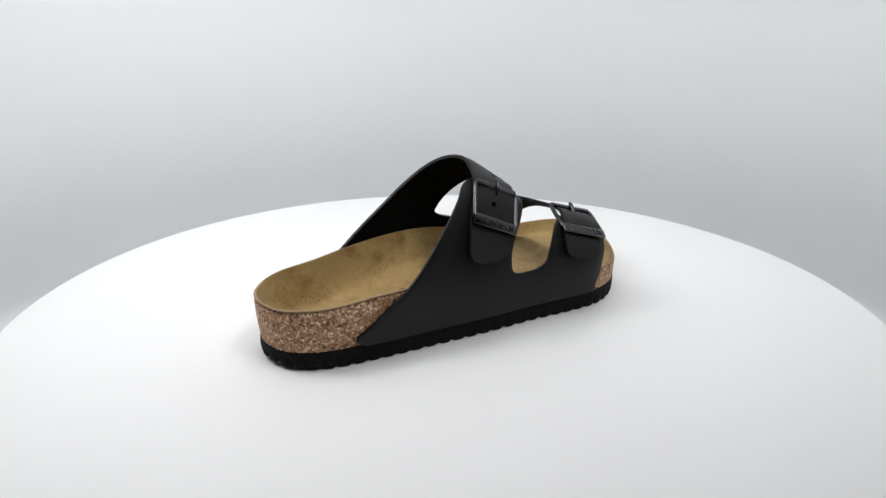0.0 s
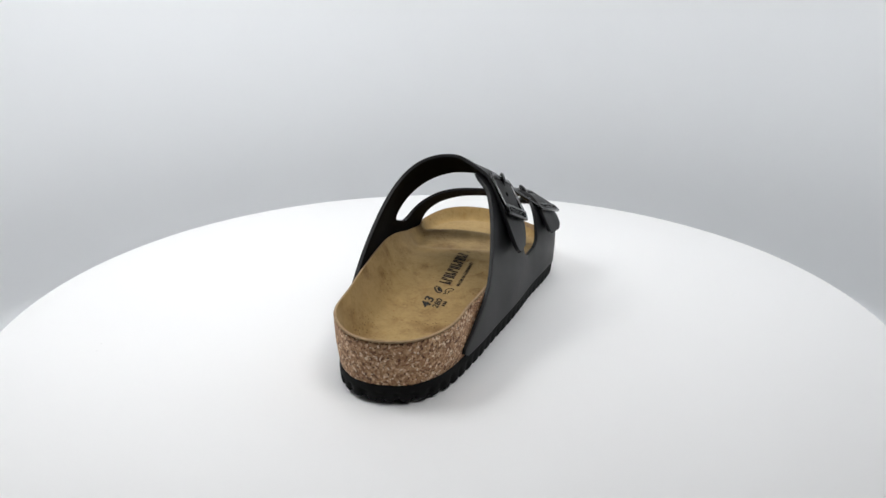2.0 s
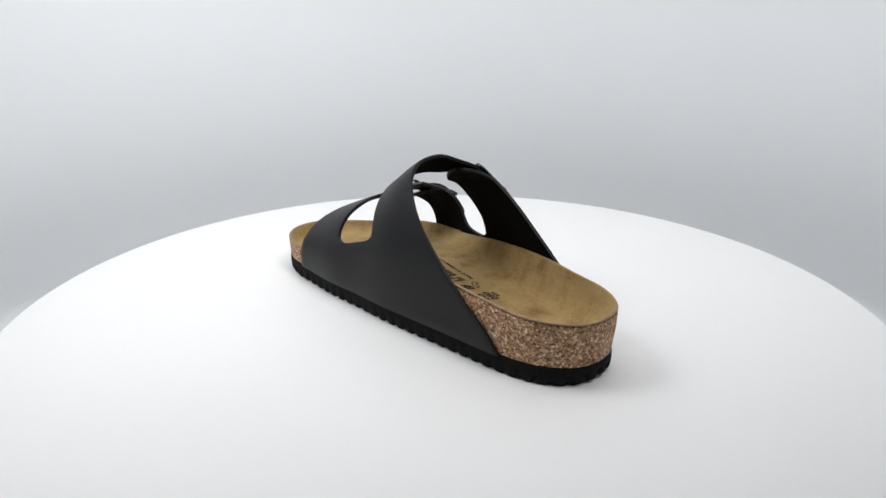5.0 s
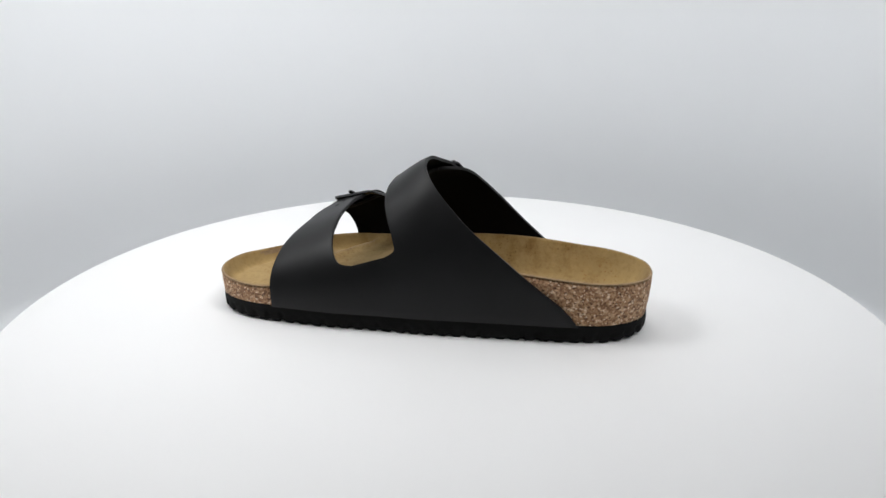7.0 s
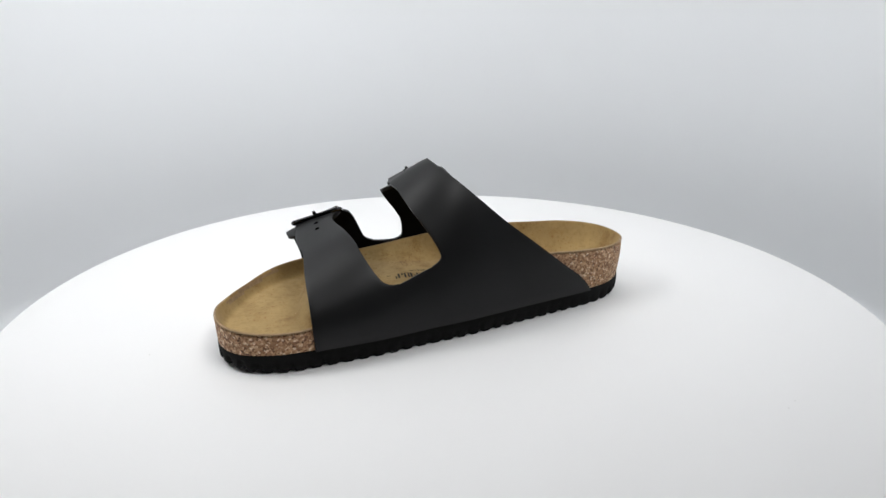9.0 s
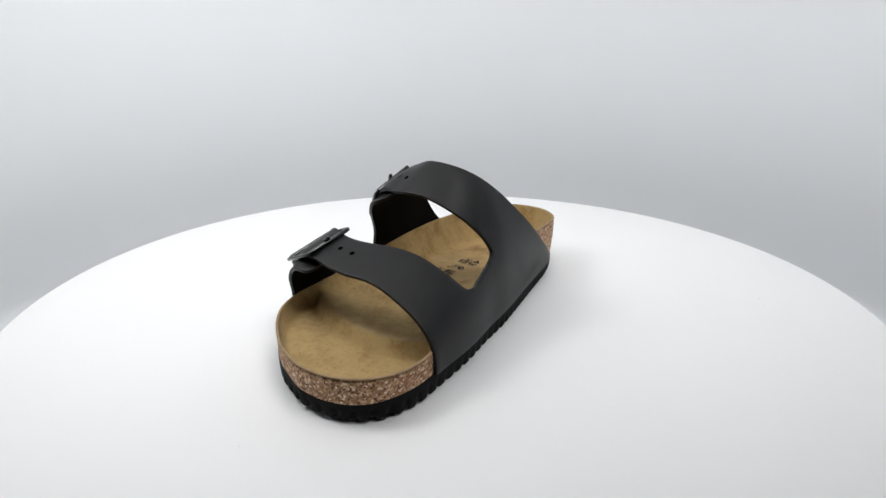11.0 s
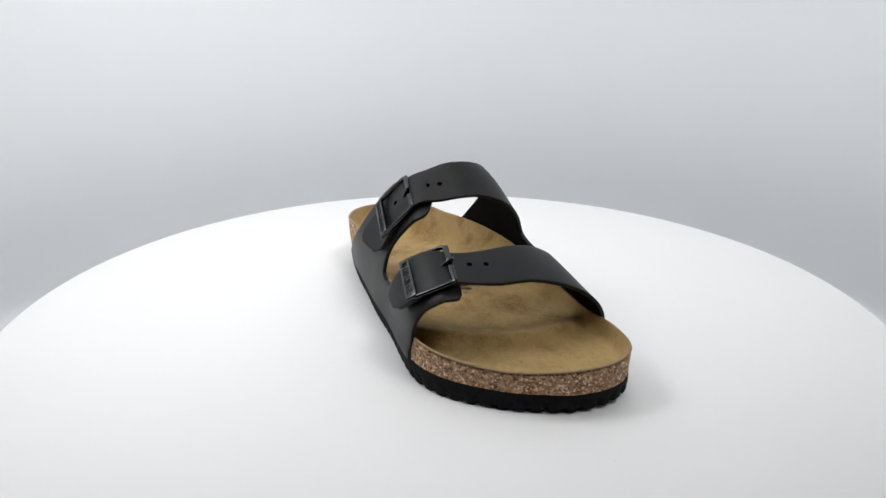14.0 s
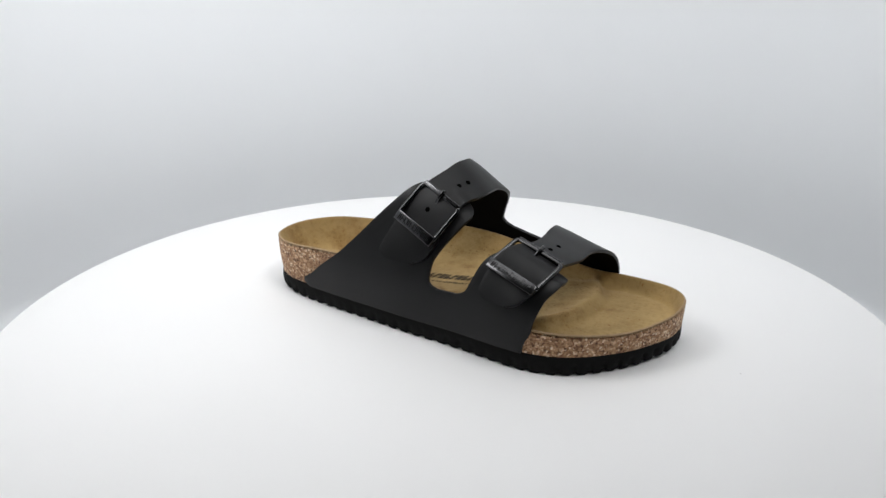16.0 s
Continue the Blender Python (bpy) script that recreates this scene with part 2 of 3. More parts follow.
def speck(x, y, size):
    """A crumb of dust lying on the disc."""
    bm = bmesh.new()
    bmesh.ops.create_icosphere(bm, subdivisions=1, radius=size)
    bm.transform(Matrix.Translation((x, y, 0.03 + size * 0.3)) @ Matrix.Diagonal((1.6, 1.0, 0.5, 1)))
    part("dust_speck", bm, DUST, turntable)


DUST = plain("grey_dust", (0.5, 0.49, 0.48), 0.95)
for x, y, size in ((-0.0958, 0.2022, 0.00026), (-0.0867, 0.2049, 0.00026), (0.1908, -0.0314, 0.00026)):
    speck(x, y, size)

# ---- the sandal ----
sandal = tagged(new("sandal"), "black two-strap sandal with cork footbed and tan suede lining", "sandal")


def spine(x):
    cx = min(max(x, -88.0), 108.0)
    return np.array([cx, curve(cx, [-90, -40, 20, 70, 112], [15, 8, -3, -12, -8])])


def shrunk(p, d):
    """The outline's point p moved inwards by d millimetres, as far as the spine."""
    v = spine(p[0]) - p
    n = np.linalg.norm(v)
    return p + v * min(d / n, 1.0)


def bell(x, w):
    return math.exp(-(x / w) ** 2)


def bed_height(x, y):
    """The modelled top of the footbed, away from the rim."""
    z = curve(x, [-130, -90, -50, -10, 30, 60, 76, 95, 157], [18, 15.5, 16.5, 20, 22.5, 19.6, 18.4, 19.2, 19])
    z += 1.3 * bell(x - curve(y, [-60, -24, 7, 34, 50], [32, 44, 46, 52, 52]), 8)
    z += 10 * bell(x + 5, 34) * bell(y - 42, 17)
    z += 2.0 * bell(x - 34, 18) * bell(y + 6, 20)
    z += 1.0 * bell(y - 24.5 + 0.05 * (x - 62), 2.4) * bell(x - 84, 20)
    ridge = curve(y, [-70, -64, -55, -40, -18, 8, 30, 50], [56, 64, 74, 87, 99, 105.5, 101, 98])
    z += 1.7 * bell(x - ridge + 4, 5)
    z += 2.6 * bell(y + 52, 20) * bell(x - ridge + 10, 16)
    k = min(max((x - ridge + 2.5) / 5.0, 0), 1)
    return z + (14.0 - z) * k * k * (3 - 2 * k)


def side_inset(p, z):
    """How far the cork stands in behind the leather at height z, or (below zero) flares out where it is bare."""
    x, y = p
    frac = min(max((z - SOLE_TOP) / 26.0, 0), 1.2)
    flare = -(1 - (1 - min(frac, 1.0)) ** 2) * curve(x, [-131, -105, -85, 0, 90, 125, 157], [2.2, 2.4, 1.8, 1.0, 0.8, 0.9, 1.2]) - 0.2
    outer = y < spine(x)[1]
    lo, hi = (-80, 55) if outer else (-72, 95)
    w = min(max((x - lo + 30) / 30, 0), 1) * min(max((hi + 22 - x) / 22, 0), 1)
    w = w * w * (3 - 2 * w)
    h = min((z - SOLE_TOP) / (crest(x) - SOLE_TOP), 0.95)
    lean = abs(y - spine(x)[1]) * (1 - math.sqrt(1 - h * h)) if outer and x < 40 or not outer else 0.0
    if outer:
        lean -= curve(x, [-100, -60, -20, 20, 60, 90], [2.4, 2.0, 0.6, 0, 0.4, 1.2])
    else:
        lean -= curve(x, [-100, -60, -20, 20, 60, 112], [2.2, 1.7, 0.6, 0.7, 1.5, 1.3])
    return flare * (1 - w) + w * (max(lean, -0.8) + 0.9)


RIM = [shrunk(p, side_inset(p, rim_height(*p))) for p in LOOP]


def top_height(x, y, d, r):
    b = bed_height(x, y)
    k = min(max((d - 1.3) / (6.0 if x > 85 else 6.0 + 9.0 * min((85 - x) / 60, 1)), 0), 1)
    k = 1 - (1 - k) ** 2.3
    return r + (b - r) * k


def footbed():
    rings = []
    for z in (0.0, 0.12, 0.25, 0.4, 0.55, 0.7, 0.85, 0.96):
        ring = []
        for p in LOOP:
            h = SOLE_TOP - 0.4 + (rim_height(*p) - 1.9 - SOLE_TOP) * z
            q = shrunk(p, side_inset(p, h))
            ring.append((q[0] * MM, q[1] * MM, h * MM))
        rings.append(ring)
    ring = [(*(shrunk(q, d) * MM), (rim_height(*p) - z) * MM) for d, z in ((0.25, 1.75), (1.5, 1.6)) for p, q in zip(LOOP, RIM)]
    top = [ring[:len(LOOP)], ring[len(LOOP):]]
    part("cork_body", loft(rings + top, True), CORK, sandal, "speckled brown cork side")
    edge = [[(*(shrunk(q, d) * MM), (rim_height(*p) + z) * MM) for p, q in zip(LOOP, RIM)] for d, z in ((1.4, -1.9), (1.0, -1.15), (0.15, -1.1), (-0.1, -0.75), (0.05, -0.3), (0.5, 0.0), (1.3, 0.05))]
    part("footbed_edge", loft(edge), EDGE, sandal, "trimmed edge of the suede lining")
    rings = []
    for f in (0.016, 0.022, 0.03, 0.04, 0.052, 0.066, 0.082, 0.1, 0.12, 0.145, 0.17, 0.2, 0.23, 0.27, 0.32, 0.37, 0.43, 0.5, 0.57, 0.64, 0.71, 0.78, 0.85, 0.92, 1.0):
        ring = []
        for p, r in zip(LOOP, RIM):
            v = spine(p[0]) - r
            q = r + v * f
            ring.append((q[0] * MM, q[1] * MM, top_height(q[0], q[1], f * np.linalg.norm(v), rim_height(*p)) * MM))
        rings.append(ring)
    bm = loft(rings)
    bmesh.ops.remove_doubles(bm, verts=bm.verts, dist=0.00005)
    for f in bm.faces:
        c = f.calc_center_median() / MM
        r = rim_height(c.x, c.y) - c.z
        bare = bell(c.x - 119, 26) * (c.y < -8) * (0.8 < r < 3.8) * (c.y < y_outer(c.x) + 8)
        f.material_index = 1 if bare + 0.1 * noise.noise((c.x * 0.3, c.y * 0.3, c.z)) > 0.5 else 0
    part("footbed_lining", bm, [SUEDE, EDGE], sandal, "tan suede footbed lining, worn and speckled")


FINE = even_loop(smooth_loop(OUTLINE, 12), 640)


def sole():
    """A foam sole: a plain band over a row of uneven teeth; toe and heel stand a little off the table."""
    n, ribs, low = len(FINE), 72, 1000 * TABLE_Z
    rings = []
    for d, k, wave in ((0.8, 1.035, 0), (-0.3, 1.01, 0), (-0.5, 0.93, 0), (-0.6, 0.72, 0), (-0.6, 0.58, 0.25), (-0.5, 0.5, 0.9), (-0.4, 0.34, 1.0), (0.0, 0.1, 1.0), (0.7, 0.0, 1.0), (10.0, 0.0, 0.3), (20.0, 0.05, 0.0)):
        ring = []
        for i, p in enumerate(FINE):
            s = math.sin(2 * math.pi * ribs * i / n + 0.9 * math.sin(5 * math.pi * i / n))
            gap = max(0.0, min(1.0, -0.5 - 2.6 * s))
            toe, heel = max(0.0, (p[0] - 88) / 67), max(0.0, (-86 - p[0]) / 45)
            end = min(max(toe, heel), 1.0)
            deep = 1 - min(k, 1.0)
            rough = noise.noise((p[0] * 0.05, p[1] * 0.05, 3.0))
            d2 = d - 0.5 * end * deep + 0.4 * toe * min(max((30 - p[1]) / 16, 0), 1) - 0.4 * min(heel, 1.0) * (1 - deep)
            q = shrunk(p, d2 + wave * (0.55 + 0.4 * rough + 0.7 * end) * gap)
            lift = 2.2 * toe ** 1.8 + 2.4 * heel ** 1.8
            z = low + (SOLE_TOP - low) * k + (lift + (0.8 + 0.5 * rough) * gap * (wave > 0)) * deep
            ring.append((q[0] * MM, q[1] * MM, z * MM))
        rings.append(ring)
    part("outsole", loft(rings, False, True), RUBBER, sandal, "black ribbed foam outsole")


def sheet(name, grids, mats, label, thick=2.2):
    """Leather that shares seams; each grid is rows of (x, angle, distance off the skin)."""
    bm = bmesh.new()
    for g in grids:
        rows = [[bm.verts.new(upper(x, a, o) * MM) for x, a, o in row] for row in g]
        for a, b in zip(rows, rows[1:]):
            for k in range(len(a) - 1):
                bm.faces.new((a[k], a[k + 1], b[k + 1], b[k]))
    bmesh.ops.remove_doubles(bm, verts=bm.verts, dist=0.00002)
    bmesh.ops.dissolve_degenerate(bm, edges=bm.edges, dist=0.00001)
    bmesh.ops.recalc_face_normals(bm, faces=bm.faces)
    out = sum((f.normal.dot(f.calc_center_median() - Vector((0.02, 0, 0.02))) for f in bm.faces))
    if out < 0:
        bmesh.ops.reverse_faces(bm, faces=bm.faces)
    ob = part(name, bm, mats, sandal, label)
    mod = ob.modifiers.new("thickness", "SOLIDIFY")
    mod.thickness, mod.offset, mod.material_offset, mod.material_offset_rim = thick * MM, -1.0, 1, 0
    bev = ob.modifiers.new("worn_edge", "BEVEL")
    bev.width, bev.segments, bev.limit_method, bev.angle_limit = 0.0005, 2, "ANGLE", radians(50)
    return ob


def spaced(a0, a1, corner, dense, rows):
    """Angles from a0 to a1, close together by a0 where a corner is rounded over that many degrees."""
    sg = 1 if a1 > a0 else -1
    first = [a0 + sg * corner * (i / dense) ** 3 for i in range(dense)]
    return first + [a0 + sg * corner + (a1 - a0 - sg * corner) * i / rows for i in range(rows + 1)]


def rounding(a, a0, corner, n):
    u = min(abs(a - a0) / corner, 1.0)
    return (1 - (1 - u) ** n) ** (1 / n)


def strip(angles, back, front, cols, off):
    g = []
    for a in angles:
        b, f = back(a), front(a)
        g.append([(x, a, off(a, x)) for x in (b + (f - b) * k / cols for k in range(cols + 1))])
    return g


def knots(xs, ys):
    return lambda a: curve(a, xs, ys)


def opened(edge, middle, a0, corner, n, least=0.6):
    """The edge, drawn in to the middle where the angle comes to a0: a cut with rounded corners."""
    return lambda a: middle + (edge(a) - middle) * max(rounding(a, a0, corner, n), least)


# edges of the straps along the foot, by the angle round it
back1 = knots([20, 28, 42, 58, 75, 90, 105, 118, 133, 147, 158, 169, 175, 180], [-29, -24, -15, -3, 7, 12, 11.5, 7, -4, -20, -39, -62, -77, -86])
front1 = knots([20, 25, 32, 42, 51, 62, 72, 82, 90, 98, 115, 133, 142, 152], [0, 5.5, 11.5, 17, 21, 26, 30.5, 33.5, 35, 36.5, 37, 33.5, 30.5, 27.5])
back2 = knots([14, 23, 35, 50, 62, 76, 87, 96, 110, 122, 133, 142, 151], [45, 46, 49, 54, 59.5, 66.5, 70, 71, 71.5, 72, 71, 69, 65])
front2 = knots([14, 20, 30, 45, 62, 70, 80, 90, 98, 115, 130, 145, 160, 180], [66, 70, 76.5, 81, 85, 87.5, 92, 97, 100, 105.5, 108.5, 110.5, 111.5, 111])


def over(a, x):
    """How far the long straps stand off the skin: over the tabs, and where their ends hang free."""
    k = min(max((78 - a) / 26, 0), 1)
    free = max(0.0, 40 - a) / 18
    return 1.2 + 2.6 * k * k * (3 - 2 * k) + free * (1.6 + 0.15 * max(0.0, 5 - x) if x < 40 else free * 2.4)


def level(a, x):
    """The side panel hugs the last; its tabs run straight on below the straps."""
    k = max(a - 50, 0) / 18
    return 1.2 - k * (4.2 if x < 45 else 4.7)


def inner_piece():
    low, mid = 152.5, 46.0
    foot = [180 + (low - 180) * i / 9 for i in range(10)]
    up = spaced(low, 92, 5.0, 14, 26)
    f1, b2 = opened(front1, mid, low, 5.0, 3.4), opened(back2, mid, low, 8.0, 3.2)
    near, far = f1(low), b2(low)
    grids = [strip(foot, back1, lambda a: near, 24, over), strip(foot, lambda a: near, lambda a: far, 6, over), strip(foot, lambda a: far, front2, 14, over), strip(up, back1, f1, 24, over), strip(up, b2, front2, 14, over)]
    for back, front, end, cols in ((back1, front1, 22.5, 24), (back2, front2, 17.0, 14)):
        m = 0.5 * (back(end) + front(end))
        g = spaced(end, 92, 5.0, 14, 34)
        grids.append(strip(g, opened(back, m, end, 5.0, 3.0), opened(front, m, end, 5.0, 3.0), cols, over))
    sheet("inner_upper", grids, [LEATHER, LINING], "smooth black upper with two long straps")


oback = knots([0, 1.5, 6, 9, 16, 25, 34, 46, 59, 72], [-92, -97, -88, -82, -66, -50, -37, -22, -9, 2])
ofront = knots([0, 4, 9, 18, 28, 37, 56, 64, 72], [71, 75.5, 77, 80, 83, 86.5, 92, 93.5, 94])


def outer_piece():
    low, mid = 14.5, 20.0
    wf = knots([14, 19, 24, 31, 36, 45, 54, 60, 70], [7, 7, 8.5, 14, 18.5, 25, 29.5, 31, 31])
    wb = knots([14, 17, 24, 32, 41, 50, 60, 70], [32, 34, 38, 42, 47, 53, 59, 64])
    foot = [0, 0.7, 1.5, 3, 4.5, 6, 8, 10, 12, low]
    rear, fore = opened(wf, mid, low, 3.5, 3.2), opened(wb, mid, low, 4.0, 3.2)
    near, far = rear(low), fore(low)
    grids = [strip(foot, oback, lambda a: near, 20, level), strip(foot, lambda a: near, lambda a: far, 6, level), strip(foot, lambda a: far, ofront, 12, level)]
    for back, front, end, cols in ((oback, rear, 67.0, 20), (fore, ofront, 70.0, 12)):
        m = 0.5 * (back(end) + front(end))
        up = spaced(low, 45, 4.0, 14, 12)
        down = spaced(end, 45, 13.0, 16, 8)
        grids.append(strip(up, back, front, cols, level))
        grids.append(strip(down, opened(back, m, end, 13.0, 2.3, 0.4), opened(front, m, end, 13.0, 2.3, 0.4), cols, level))
    sheet("outer_upper", grids, [LEATHER, LINING], "smooth black side panel with buckle tabs")


def tube(points, radius, closed=True, sides=10, flat=1.0):
    """A bar of round section along points."""
    bm = bmesh.new()
    n, rows = len(points), []
    pts = [Vector(p) for p in points]
    centre = sum(pts, Vector()) / n
    for i, p in enumerate(pts):
        t = (pts[(i + 1) % n] - pts[i - 1]) if closed or 0 < i < n - 1 else (pts[1] - pts[0] if i == 0 else pts[-1] - pts[-2])
        t.normalize()
        u = t.cross(centre - p if (centre - p).cross(t).length > 1e-6 else Vector((0.3, 0.5, 0.8))).normalized()
        v = t.cross(u)
        rows.append([bm.verts.new(p + radius * (flat * math.cos(2 * math.pi * k / sides) * u + math.sin(2 * math.pi * k / sides) * v)) for k in range(sides)])
    for i in range(n if closed else n - 1):
        a, b = rows[i], rows[(i + 1) % n]
        for k in range(sides):
            bm.faces.new((a[k], a[(k + 1) % sides], b[(k + 1) % sides], b[k]))
    if not closed:
        bm.faces.new(rows[0][::-1])
        bm.faces.new(rows[-1])
    bmesh.ops.recalc_face_normals(bm, faces=bm.faces)
    return bm


def box_at(m, sx, sy, sz, bevel):
    bm = bmesh.new()
    bmesh.ops.create_cube(bm, size=1.0, matrix=Matrix.Diagonal((sx, sy, sz, 1)))
    bmesh.ops.bevel(bm, geom=bm.edges, offset=bevel, segments=2, affect="EDGES", profile=0.6)
    bm.transform(m)
    return bm


def frame_of(origin, along, across):
    """Axes with x along, z off the plane of both."""
    x = Vector(along).normalized()
    z = x.cross(Vector(across)).normalized()
    y = z.cross(x)
    m = Matrix((x, y, z)).transposed().to_4x4()
    m.translation = origin
    return m


def buckle(hu, tu, tl, hl):
    """A black buckle from the corners of its frame: upper and lower corner on the heel's side and on the toe's side."""
    hu, tu, tl, hl = (Vector(p) * MM for p in (hu, tu, tl, hl))
    c = (hu + tu + tl + hl) / 4
    up = ((hu + tu) - (hl + tl)) / 2
    along = ((tu + tl) - (hu + hl)) / 2
    m = frame_of(c, along, up)
    if m.col[2].xyz.dot(Vector((0, -0.7, 0.7))) < 0:
        m = frame_of(c, along, -up) @ Matrix.Rotation(0, 4, "X")
    w, h = along.length / 2, up.length / 2
    sy = 1.0 if m.col[1].xyz.dot(up) > 0 else -1.0
    r, pts = 0.0035, []
    for cx, cy, a0 in ((w - r, h - r, 0), (-w + r, h - r, 90), (-w + r, -h + r, 180), (w - r, -h + r, 270)):
        for k in range(7):
            a = radians(a0 + 15 * k)
            x, y = cx + r * math.cos(a), cy + r * math.sin(a)
            pts.append(m @ Vector((x, sy * y, 0.002)))
    body = part("buckle", tube(pts, 0.0015, True, 10, 0.9), METAL, sandal, "black lacquered metal buckle")
    part("upper_bar", box_at(m @ Matrix.Translation((0, sy * h, 0.0021)), 2 * w - 0.001, 0.0034, 0.0024, 0.0009), METAL, body)
    part("lower_bar", box_at(m @ Matrix.Translation((0, -sy * (h - 0.0004), 0.0022)) @ Matrix.Rotation(radians(12 * sy), 4, "X"), 2 * w + 0.001, 0.0068, 0.0024, 0.0008), METAL, body)
    letters, bar = 11, m @ Matrix.Translation((0, -sy * (h - 0.0004), 0.0022)) @ Matrix.Rotation(radians(12 * sy), 4, "X")
    for k in range(letters):
        x = (k - (letters - 1) / 2) * (2 * w - 0.003) / letters
        shapes = [(-0.0006, 0, 0.0005, 0.0038)]
        shapes += ([(0.0006, 0, 0.0005, 0.0038)], [(0.0004, 0.0016, 0.0012, 0.0006), (0.0004, -0.0016, 0.0012, 0.0006)], [(0.0003, 0.0, 0.0012, 0.0006)])[(k * 5) % 3]
        for dx, dy, sx, sy2 in shapes:
            part("raised_mark", box_at(bar @ Matrix.Translation((x + dx, dy, 0.0013)), sx, sy2, 0.0006, 0.00012), METAL, body)
    pin = [m @ Vector((0.0004, sy * y, z)) for y, z in ((h - 0.0075, -0.0005), (h - 0.006, 0.0016), (h - 0.003, 0.0034), (h - 0.0005, 0.0043), (h + 0.002, 0.0044), (h + 0.0028, 0.0039))]
    part("pin", tube(pin, 0.00115, False, 8), METAL, body)
    return m


def strap_hole(x, a):
    p, q, e = (Vector(upper(*v) * MM) for v in ((x, a, over(a, x)), (x, a, over(a, x) + 1.0), (x + 1, a, over(a, x))))
    m = frame_of(p, e - p, (q - p).cross(e - p))
    bm = bmesh.new()
    rings = [[bm.verts.new(m @ Vector((r * math.cos(k * math.pi / 8), r * math.sin(k * math.pi / 8), z))) for k in range(16)]
             for r, z in ((0.0016, 0.00005), (0.0014, 0.00016), (0.0012, 0.00014), (0.0009, 0.0001))]
    for u, v in zip(rings, rings[1:]):
        for k in range(16):
            bm.faces.new((u[k], u[(k + 1) % 16], v[(k + 1) % 16], v[k]))
    bm.faces.new(rings[-1])
    bmesh.ops.recalc_face_normals(bm, faces=bm.faces)
    part("strap_hole", bm, HOLE, sandal)


footbed()
sole()
inner_piece()
outer_piece()
buckle((-3.7, -26, 93), (22.4, -39.3, 80.4), (9.6, -49.4, 61.7), (-17.3, -41, 73.5))
buckle((58.7, -38.8, 65.7), (87.9, -52.3, 57.5), (77, -72, 47), (48, -61, 57))
for x, a in ((17.0, 65), (21.0, 73), (2.5, 45.5), (77.5, 79.5), (80.5, 86)):
    strap_hole(x, a)


# ---- stamp on the footbed ----
LINE = radians(-9.5)


def stamp(name, bm, x, y):
    """Flat ink shapes, in millimetres along and across the line of writing, laid on the footbed from (x, y)."""
    bmesh.ops.triangulate(bm, faces=bm.faces)
    for v in bm.verts:
        u, w = v.co.x, v.co.y
        px, py = x + u * math.cos(LINE) - w * math.sin(LINE), y + u * math.sin(LINE) + w * math.cos(LINE)
        v.co = Vector((px * MM, py * MM, (bed_height(px, py) + 0.35) * MM))
    part(name, bm, INK, sandal, "", False)


def lettering(body, length, height, shear=0.25):
    """Letters stretched to a length and height."""
    cu = bpy.data.curves.new("letters", "FONT")
    cu.body, cu.size, cu.shear, cu.resolution_u, cu.offset = body, 10.0, shear, 3, 0.18
    ob = bpy.data.objects.new("letters", cu)
    scene.collection.objects.link(ob)
    bpy.context.view_layer.update()
    me = bpy.data.meshes.new_from_object(ob.evaluated_get(bpy.context.evaluated_depsgraph_get()))
    bpy.data.objects.remove(ob)
    bm = bmesh.new()
    bm.from_mesh(me)
    bpy.data.meshes.remove(me)
    xs, ys = [v.co.x for v in bm.verts], [v.co.y for v in bm.verts]
    bm.transform(Matrix.Diagonal((length / (max(xs) - min(xs)), height / (max(ys) - min(ys)), 1, 1)) @ Matrix.Translation((-min(xs), -min(ys), 0)))
    return bm


def slabs(rows):
    """Plain slanted bars: start, width, bottom, top."""
    bm = bmesh.new()
    for u, w, lo, hi in rows:
        n = 3
        left = [bm.verts.new((u + 0.2 * (lo + (hi - lo) * k / n), lo + (hi - lo) * k / n, 0)) for k in range(n + 1)]
        right = [bm.verts.new((u + w + 0.2 * (lo + (hi - lo) * k / n), lo + (hi - lo) * k / n, 0)) for k in range(n + 1)]
        for k in range(n):
            bm.faces.new((left[k], right[k], right[k + 1], left[k + 1]))
    return bm


def outline_mark(points, width):
    """A drawn line, as a thin ribbon."""
    bm = bmesh.new()
    pts = [Vector((*p, 0)) for p in points]
    rows = []
    for i, p in enumerate(pts):
        t = (pts[min(i + 1, len(pts) - 1)] - pts[max(i - 1, 0)]).normalized()
        nrm = Vector((-t.y, t.x, 0)) * width / 2
        rows.append((bm.verts.new(p - nrm), bm.verts.new(p + nrm)))
    for (a, b), (c, d) in zip(rows, rows[1:]):
        bm.faces.new((a, c, d, b))
    return bm


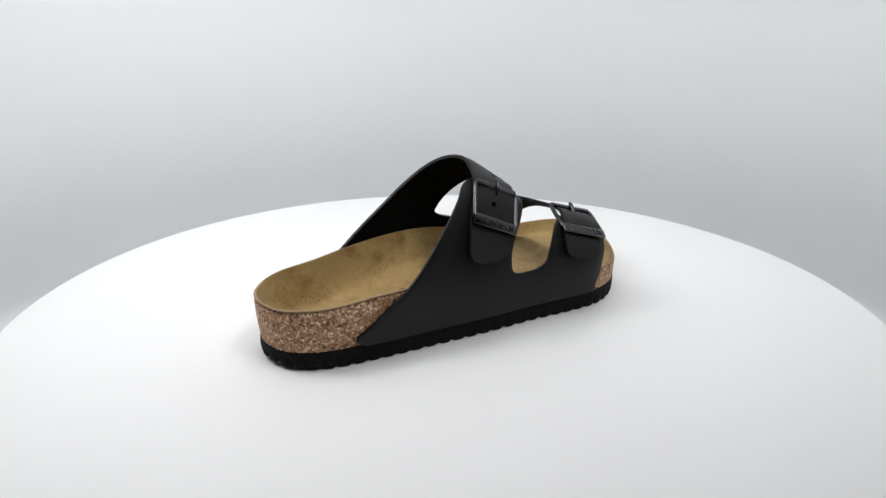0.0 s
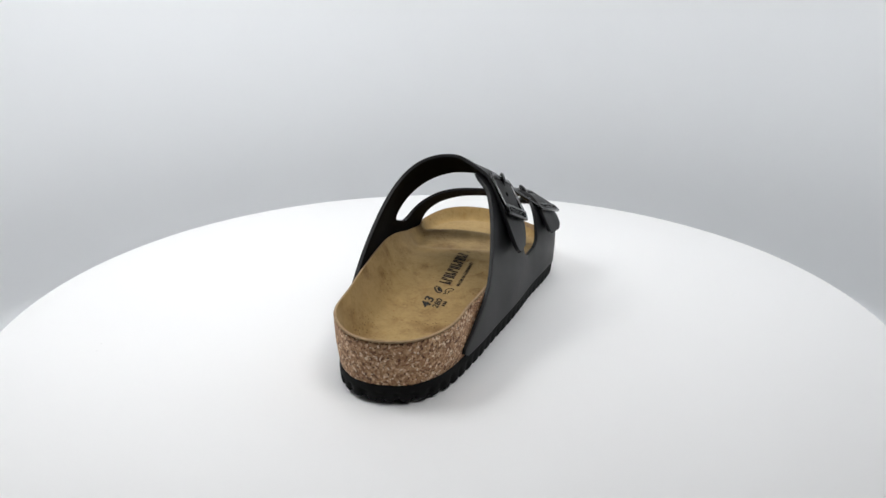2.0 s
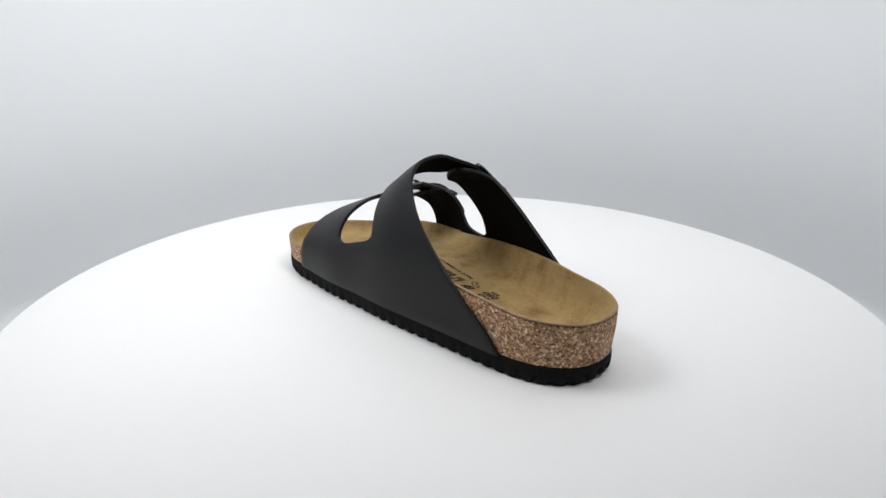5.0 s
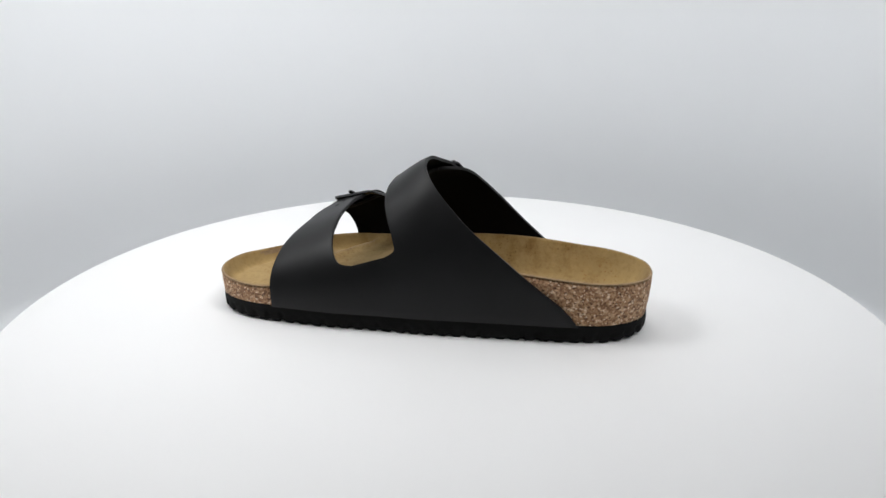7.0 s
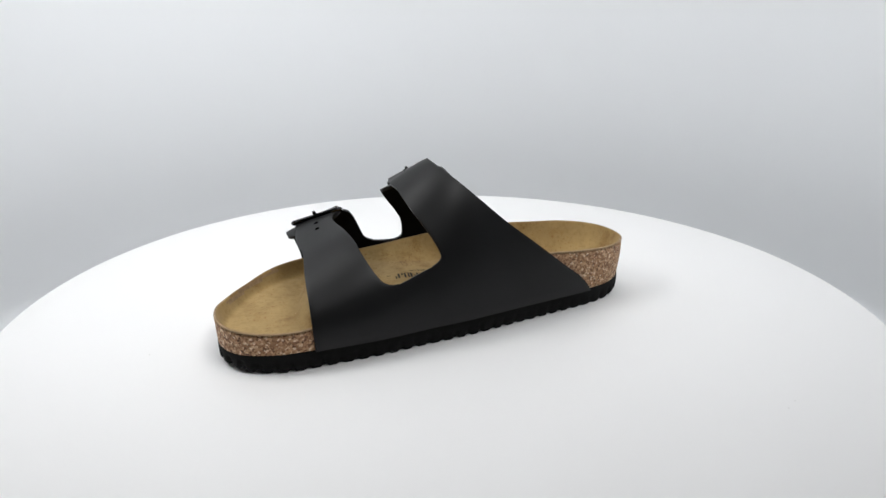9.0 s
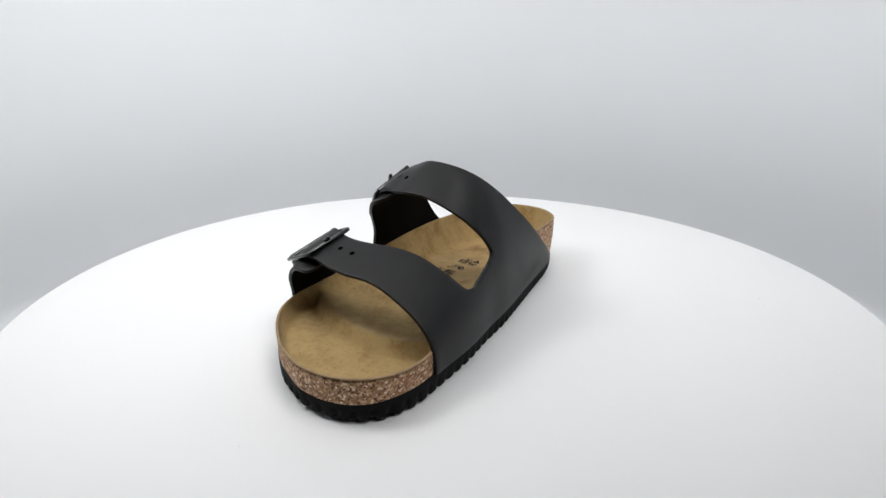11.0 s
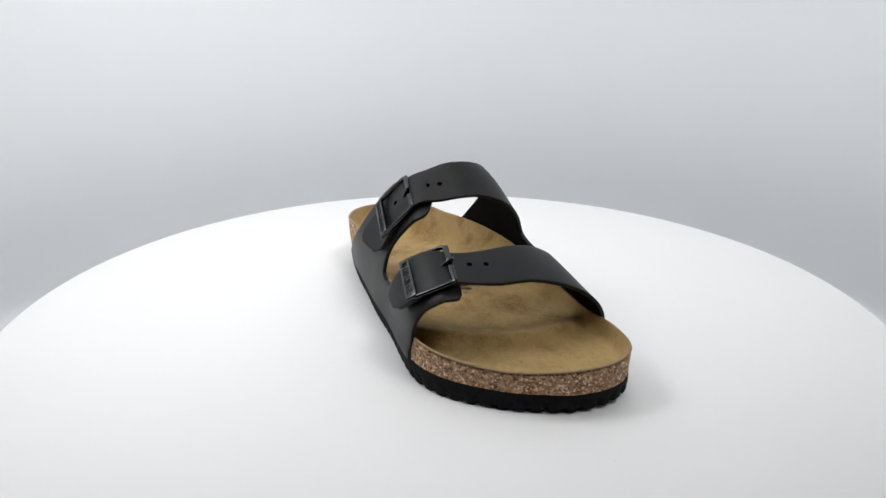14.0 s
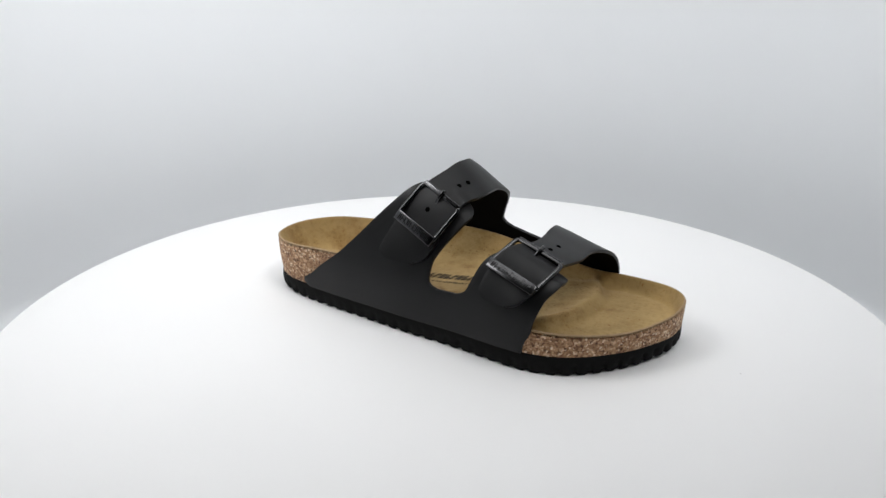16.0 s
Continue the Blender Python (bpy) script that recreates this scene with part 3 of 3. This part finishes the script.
stamp("size_number", lettering("43", 14.5, 6.6), -46.2, 5.0)
stamp("length_number", lettering("280", 13, 4.3), -46.5, -0.6)
stamp("small_mark", slabs([(0.2 + 2.4 * k, 1.5, 0, 2.2) for k in range(3)]), -43.5, -4.6)
marks = []
for k in range(11):
    marks += [(4.45 * k, 1.3, 0, 8.4), (4.45 * k + 2.0, 1.1, (0, 4.6, 0)[k % 3], (3.8, 8.4, 8.4)[k % 3])]
stamp("brand_mark", slabs(marks), -13.5, -4.4)
stamp("origin_line", lettering("MADE IN GERMANY", 37, 2.5, 0.2), -15.5, -10.8)
stamp("foot_drawing", outline_mark([(0.3, 0.6), (2.0, -0.6), (4.6, 0.6), (7.2, -0.2), (8.6, -2.4), (7.6, -4.4), (5.6, -4.0), (4.4, -2.0), (2.4, -2.6), (0.8, -1.8), (0.3, 0.6)], 0.7), -27, -2)
stamp("foot_drawing", outline_mark([(0.4, 3.4), (2.6, 2.4), (5.2, 3.4), (8.2, 5.6), (8.8, 7.6), (7.0, 8.4), (4.2, 7.2), (1.6, 5.2), (0.4, 3.4)], 1.1), -27, -2)
stamp("foot_drawing", outline_mark([(3.0, 3.9), (5.0, 5.0), (7.2, 6.6)], 1.6), -27, -2)
ring_mark = outline_mark([(1.0 * math.cos(k * math.pi / 6), 1.0 * math.sin(k * math.pi / 6)) for k in range(13)], 0.4)
stamp("round_mark", ring_mark, 38.5, -11)


def pressed_mark():
    """A row of pressed bars low on the inner side."""
    bm = bmesh.new()
    for k in range(11):
        x0 = -57 + 3.5 * k
        for x1, x2, a1, a2 in ((x0, x0 + 1.0, 177.2, 174.2), (x0 + 1.6, x0 + 2.6, 177.2, 174.2)):
            vs = [bm.verts.new(upper(x, a, 1.3) * MM) for x, a in ((x1, a1), (x2, a1), (x2, a2), (x1, a2))]
            bm.faces.new(vs)
    part("pressed_mark", bm, LEATHER, sandal, "dull pressed bars on the leather", False)


pressed_mark()


def motions():
    rate, start = 18.440, 180.0 - 18.440 * 7.3
    times = [0.5 * k for k in range(33)]
    walk(sandal, [(t, pose(0, 0, 0, 0, 0, start + rate * t)) for t in times])
    walk(turntable, [(t, pose(0, 0, TABLE_Z - 0.03, 0, 0, start + rate * t)) for t in times])


motions()
